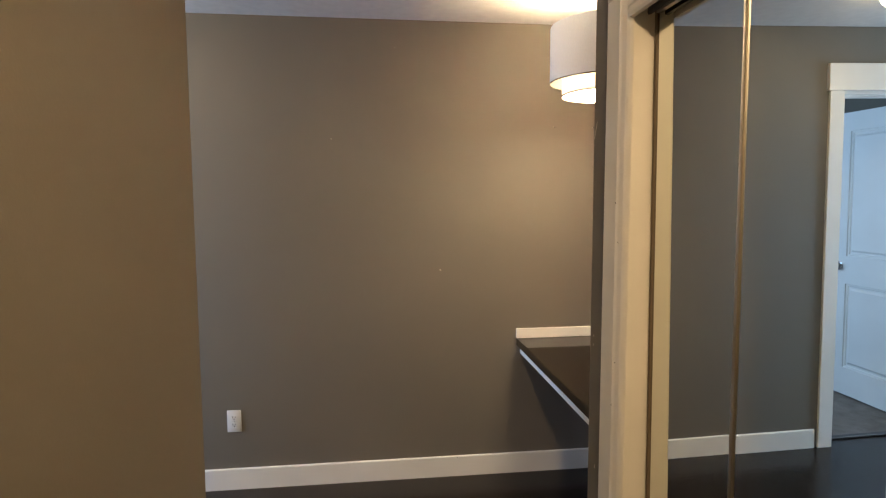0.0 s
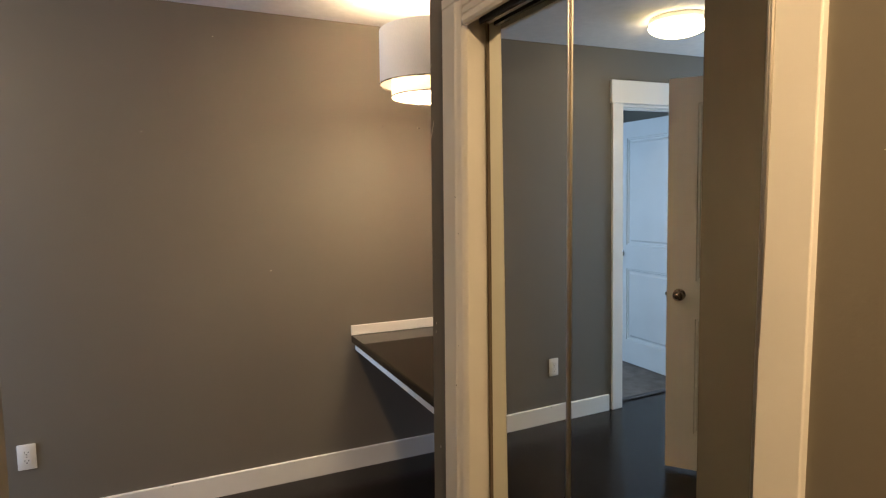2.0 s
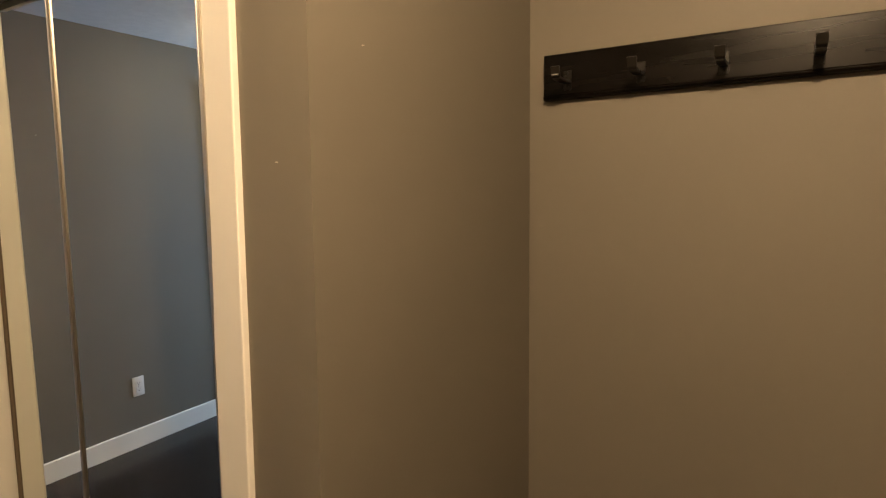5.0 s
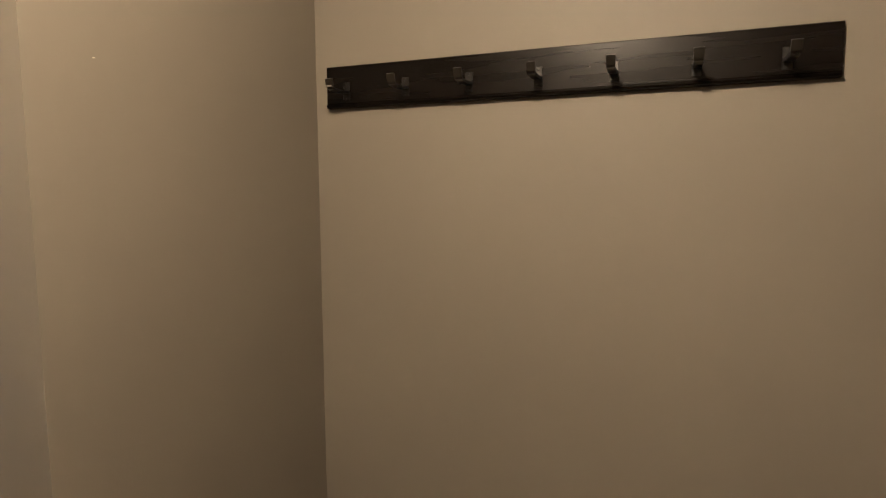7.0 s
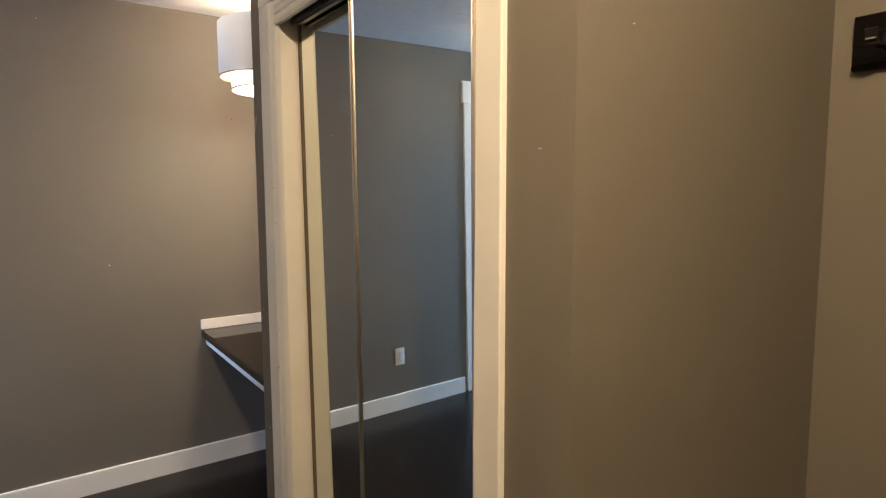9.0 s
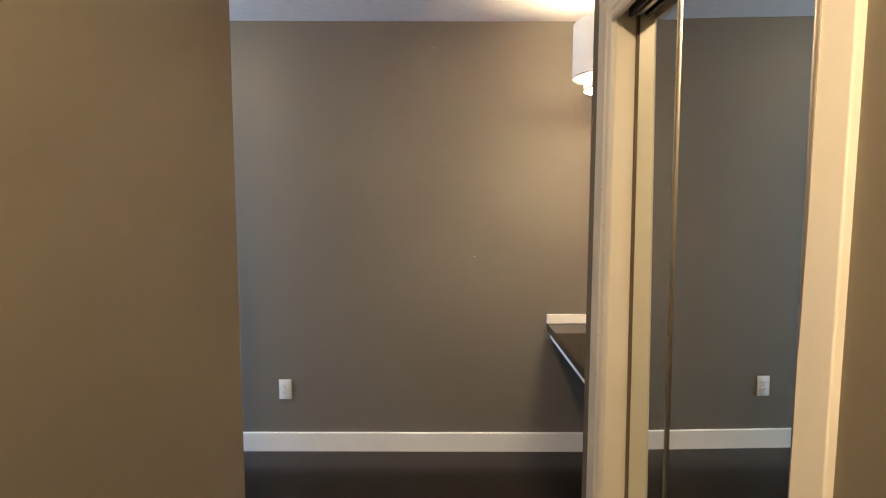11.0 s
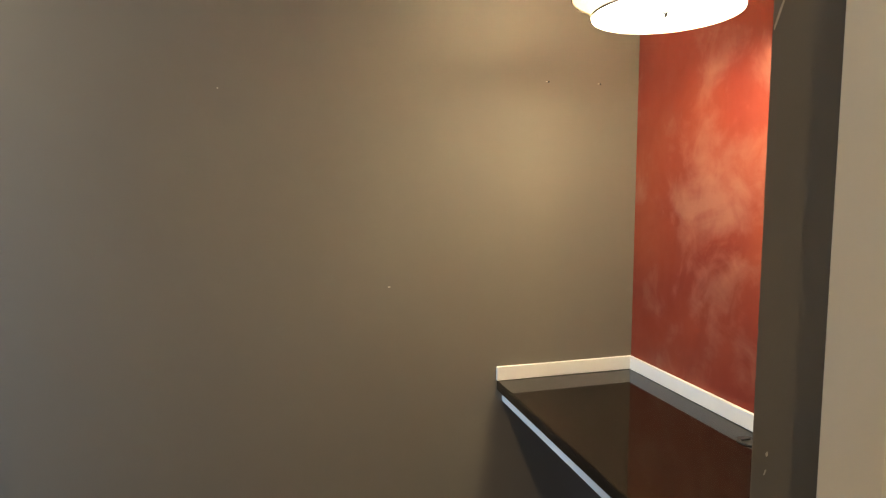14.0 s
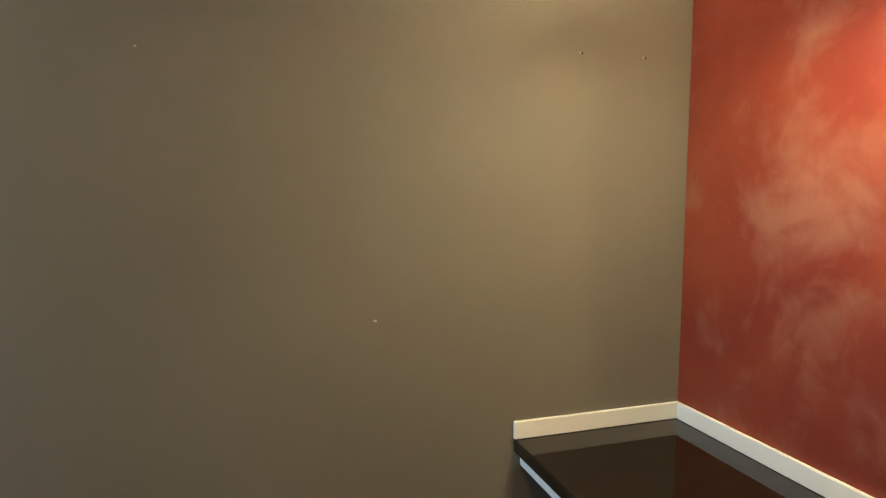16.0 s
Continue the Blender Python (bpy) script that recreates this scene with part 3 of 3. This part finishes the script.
bmesh.ops.recalc_face_normals(bm, faces=bm.faces)
part("spider", bm, CHROME, pend)


def dome_light(x, y, glass, label, size=1.0):
    d = thing("ceiling_light", label, "ceiling light", "flush dome lights")
    part("pan", lathe([(0.0005, -0.0005), (0.150, -0.0005), (0.155, -0.006), (0.150, -0.030), (0.142, -0.034), (0.0005, -0.034)], 48), WHITE, d, "white metal pan", True)
    prof = [(0.0005, -0.102)]
    for k in range(1, 11):
        a = math.pi / 2 * k / 10
        prof.append((0.160 * math.sin(a), -0.036 - 0.066 * math.cos(a)))
    prof += [(0.159, -0.034), (0.150, -0.033)]
    part("dome", lathe(prof, 48), glass, d, "glowing opal glass dome", True)
    for k in range(3):
        a = 2 * math.pi * k / 3 + 0.5
        c = (0.161 * math.cos(a), 0.161 * math.sin(a), -0.035)
        part("clip", boxes(((c[0] - 0.005, c[1] - 0.005, c[2] - 0.014), (c[0] + 0.005, c[1] + 0.005, c[2] + 0.004)), bevel=0.0015), CHROME, d, "small metal clip")
    d.matrix_world = Matrix.Translation((x, y, H)) @ Matrix.Diagonal((size, size, 1.0, 1.0))
    return d


dome_light(*HALL_DOME, HALLGLASS, "lit opal glass flush dome on the hall ceiling")
dome_light(*ENTRY_DOME, ENTRYGLASS, "small lit opal glass dome on the entry ceiling", 0.36)


# ---------------------------------------------------------------- outlet
def outlet(x, y, z):
    """Duplex outlet on a wall whose face looks along -y."""
    o = thing("wall_outlet", "white duplex power outlet on the taupe wall", "outlet")
    part("cover_plate", boxes(((-0.036, -0.006, -0.0585), (0.036, 0.0, 0.0585)), bevel=0.0025, segments=2), PLASTIC, o, "", True)
    for s in (-1, 1):
        f = part("receptacle", boxes(((-0.0165, -0.0085, s * 0.0195 - 0.014), (0.0165, -0.006, s * 0.0195 + 0.014)), bevel=0.002), PLASTIC, o)
        zc = s * 0.0195
        part("slot", boxes(((-0.0085, -0.0088, zc - 0.001), (-0.006, -0.0084, zc + 0.008))), SLOT, f)
        part("slot", boxes(((0.006, -0.0088, zc - 0.0005), (0.0085, -0.0084, zc + 0.0065))), SLOT, f)
        part("slot", boxes(((-0.0028, -0.0088, zc - 0.0095), (0.0028, -0.0084, zc - 0.0045))), SLOT, f)
    part("screw", lathe([(0.0005, -0.0075), (0.0025, -0.0073), (0.003, -0.006), (0.0005, -0.006)], 14, "y"), CHROME, o, "", True)
    o.location = (x, y, z)
    return o


outlet(-0.760, NORTH, 0.370)


# ---------------------------------------------------------------- coat rack
def coat_rack():
    """Board on the rack wall, face along -x; origin at its far top end."""
    r = thing("coat_rack", "dark-stained wooden wall coat rack with black hooks", "coat rack")
    L, hgt, t = 1.17, 0.108, 0.018
    part("board", extrude_profile([(0, 0.010), (0, hgt), (-t + 0.002, hgt), (-t, hgt - 0.002), (-t, 0.012), (-t + 0.003, 0.010)], L, "y"), RACKWOOD, r, "dark stained board")
    part("lower_bead", extrude_profile([(0, 0), (0, 0.0098), (-t - 0.003, 0.0098), (-t - 0.004, 0.007), (-t - 0.002, 0.002), (-t + 0.002, 0.0)], L, "y"), RACKWOOD, r, "dark stained bead")
    for k in range(7):
        y = L - 0.060 - 0.169 * k
        bm = boxes(((-t - 0.003, y - 0.010, 0.020), (-t, y + 0.010, 0.066)), bevel=0.001)
        # strap arm: straight out, then up into a wider flat tab
        path = [(-t - 0.001, 0.040), (-t - 0.035, 0.036), (-t - 0.070, 0.036), (-t - 0.080, 0.038), (-t - 0.083, 0.043)]
        widths = (0.009, 0.009, 0.009, 0.009, 0.009)
        th = 0.006
        rows = []
        for i, (px, pz) in enumerate(path):
            q0, q1 = path[max(i - 1, 0)], path[min(i + 1, len(path) - 1)]
            dx, dz = q1[0] - q0[0], q1[1] - q0[1]
            ln = math.hypot(dx, dz)
            nx, nz = -dz / ln * th / 2, dx / ln * th / 2
            w = widths[i]
            rows.append([bm.verts.new((px + nx, y - w, pz + nz)), bm.verts.new((px + nx, y + w, pz + nz)),
                         bm.verts.new((px - nx, y + w, pz - nz)), bm.verts.new((px - nx, y - w, pz - nz))])
        for a, b in zip(rows, rows[1:]):
            for i in range(4):
                bm.faces.new((a[i], a[(i + 1) % 4], b[(i + 1) % 4], b[i]))
        bm.faces.new(rows[0])
        bm.faces.new(list(reversed(rows[-1])))
        bmesh.ops.recalc_face_normals(bm, faces=bm.faces)
        hk = part("hook", bm, BLACKMETAL, r, "black metal strap hook")
        part("tab", extrude_profile([(-t - 0.081, 0.041), (-t - 0.086, 0.040), (-t - 0.092, 0.059), (-t - 0.088, 0.061)], 0.020, "y", (0, y - 0.010, 0)), TABMETAL, hk, "upturned satin metal tab")
        if k == 0:
            # added chrome plate that stands in for a glint on the first hook
            part("glint_plate", boxes(((-t - 0.0925, y - 0.010, 0.039), (-t - 0.0865, y + 0.008, 0.0435)), bevel=0.001), CHROME, hk, "small bright plate added for a glint on the hook")
        for z in (0.026, 0.060):
            part("screw", lathe([(0.0005, -0.0015), (0.003, -0.001), (0.0032, 0.0), (0.0005, 0.0)], 12, "x", (-t - 0.0031, y, z)), BLACKMETAL, hk, "", True)
    r.location = (RK, 0.195 - L, 1.749)
    return r


coat_rack()


# ---------------------------------------------------------------- wear on the walls
def chip_on(parent, at, normal, size, tilt=0.0):
    """A small ragged paint chip, a hair proud of the wall."""
    rnd = random.Random(int(abs(at[0] * 977 + at[1] * 613 + at[2] * 331) * 10))
    bm = bmesh.new()
    n = 9
    ring = []
    for k in range(n):
        a = 2 * math.pi * k / n
        u, v = size[0] * math.cos(a) * rnd.uniform(0.7, 1.1), size[1] * math.sin(a) * rnd.uniform(0.7, 1.1)
        u, v = u * math.cos(tilt) - v * math.sin(tilt), u * math.sin(tilt) + v * math.cos(tilt)
        off = 0.0008
        if normal == "s":
            p = (at[0] + u, at[1] - off, at[2] + v)
        else:
            p = (at[0] - off, at[1] + u, at[2] + v)
        ring.append(bm.verts.new(p))
    bm.faces.new(ring)
    ext = bmesh.ops.extrude_face_region(bm, geom=list(bm.faces))
    d = Vector((0, 0.0007, 0)) if normal == "s" else Vector((0.0007, 0, 0))
    for g in ext["geom"]:
        if isinstance(g, bmesh.types.BMVert):
            g.co += d
    bmesh.ops.recalc_face_normals(bm, faces=bm.faces)
    part("paint_chip", bm, CHIP, parent, "small bare plaster chip in the paint")


def spot(name, parent, at, normal, radius):
    """A small dark hole, drawn as a shallow dished disc a hair proud of the face."""
    axis = "y" if normal == "s" else "x"
    part(name, lathe([(0.0004, -0.0002), (radius * 0.7, -0.0003), (radius, -0.0006), (radius * 1.1, 0.0), (0.0004, 0.0)], 10, axis, at), SLOT, parent, "small dark hole")


chip_on(wall_north, (0.332, NORTH, 1.147), "s", (0.006, 0.0035))
chip_on(wall_north, (-0.230, NORTH, 1.835), "s", (0.0035, 0.0022))
chip_on(wall_north, (0.10, NORTH, 2.30), "s", (0.0035, 0.0022))
for x in (0.953, 1.171):
    spot("screw_hole", wall_north, (x, NORTH, 1.906), "s", 0.0034)
    chip_on(wall_north, (x - 0.008, NORTH, 1.907), "s", (0.0035, 0.0014))
chip_on(wall_alcove, (C, 1.568, 1.725), "w", (0.0020, 0.031), 0.405)
chip_on(wall_alcove, (C, 1.577, 1.915), "w", (0.0016, 0.012), 0.5)
chip_on(wall_alcove, (C, 1.553, 1.127), "w", (0.0022, 0.004), 0.1)
chip_on(wall_alcove, (C, 1.555, 1.100), "w", (0.0014, 0.006), 0.3)
chip_on(wall_alcove, (C, 1.528, 0.737), "w", (0.0022, 0.008), 0.1)
chip_on(wall_alcove, (C, 1.500, 1.93), "w", (0.002, 0.002))
chip_on(wall_end, (C, 0.305, 1.571), "w", (0.0036, 0.0010))
chip_on(wall_end, (0.739, E, 1.751), "s", (0.0035, 0.0010))
# nail heads under the paint of the casing and the baseboard
for y, z in ((1.3785, 1.520), (1.3785, 0.98), (1.3785, 0.42)):
    spot("nail_hole", closet_trim, (XF, y + 0.003, z), "w", 0.0018)
for y, z in ((1.364, 1.418), (1.366, 1.10)):
    spot("nail_hole", closet_trim, (XF + 0.0005, y, z), "w", 0.0014)
for x in (-0.732, -0.176, 0.42):
    spot("nail_hole", board_north, (x, NORTH - BT, 0.1065), "s", 0.0020)
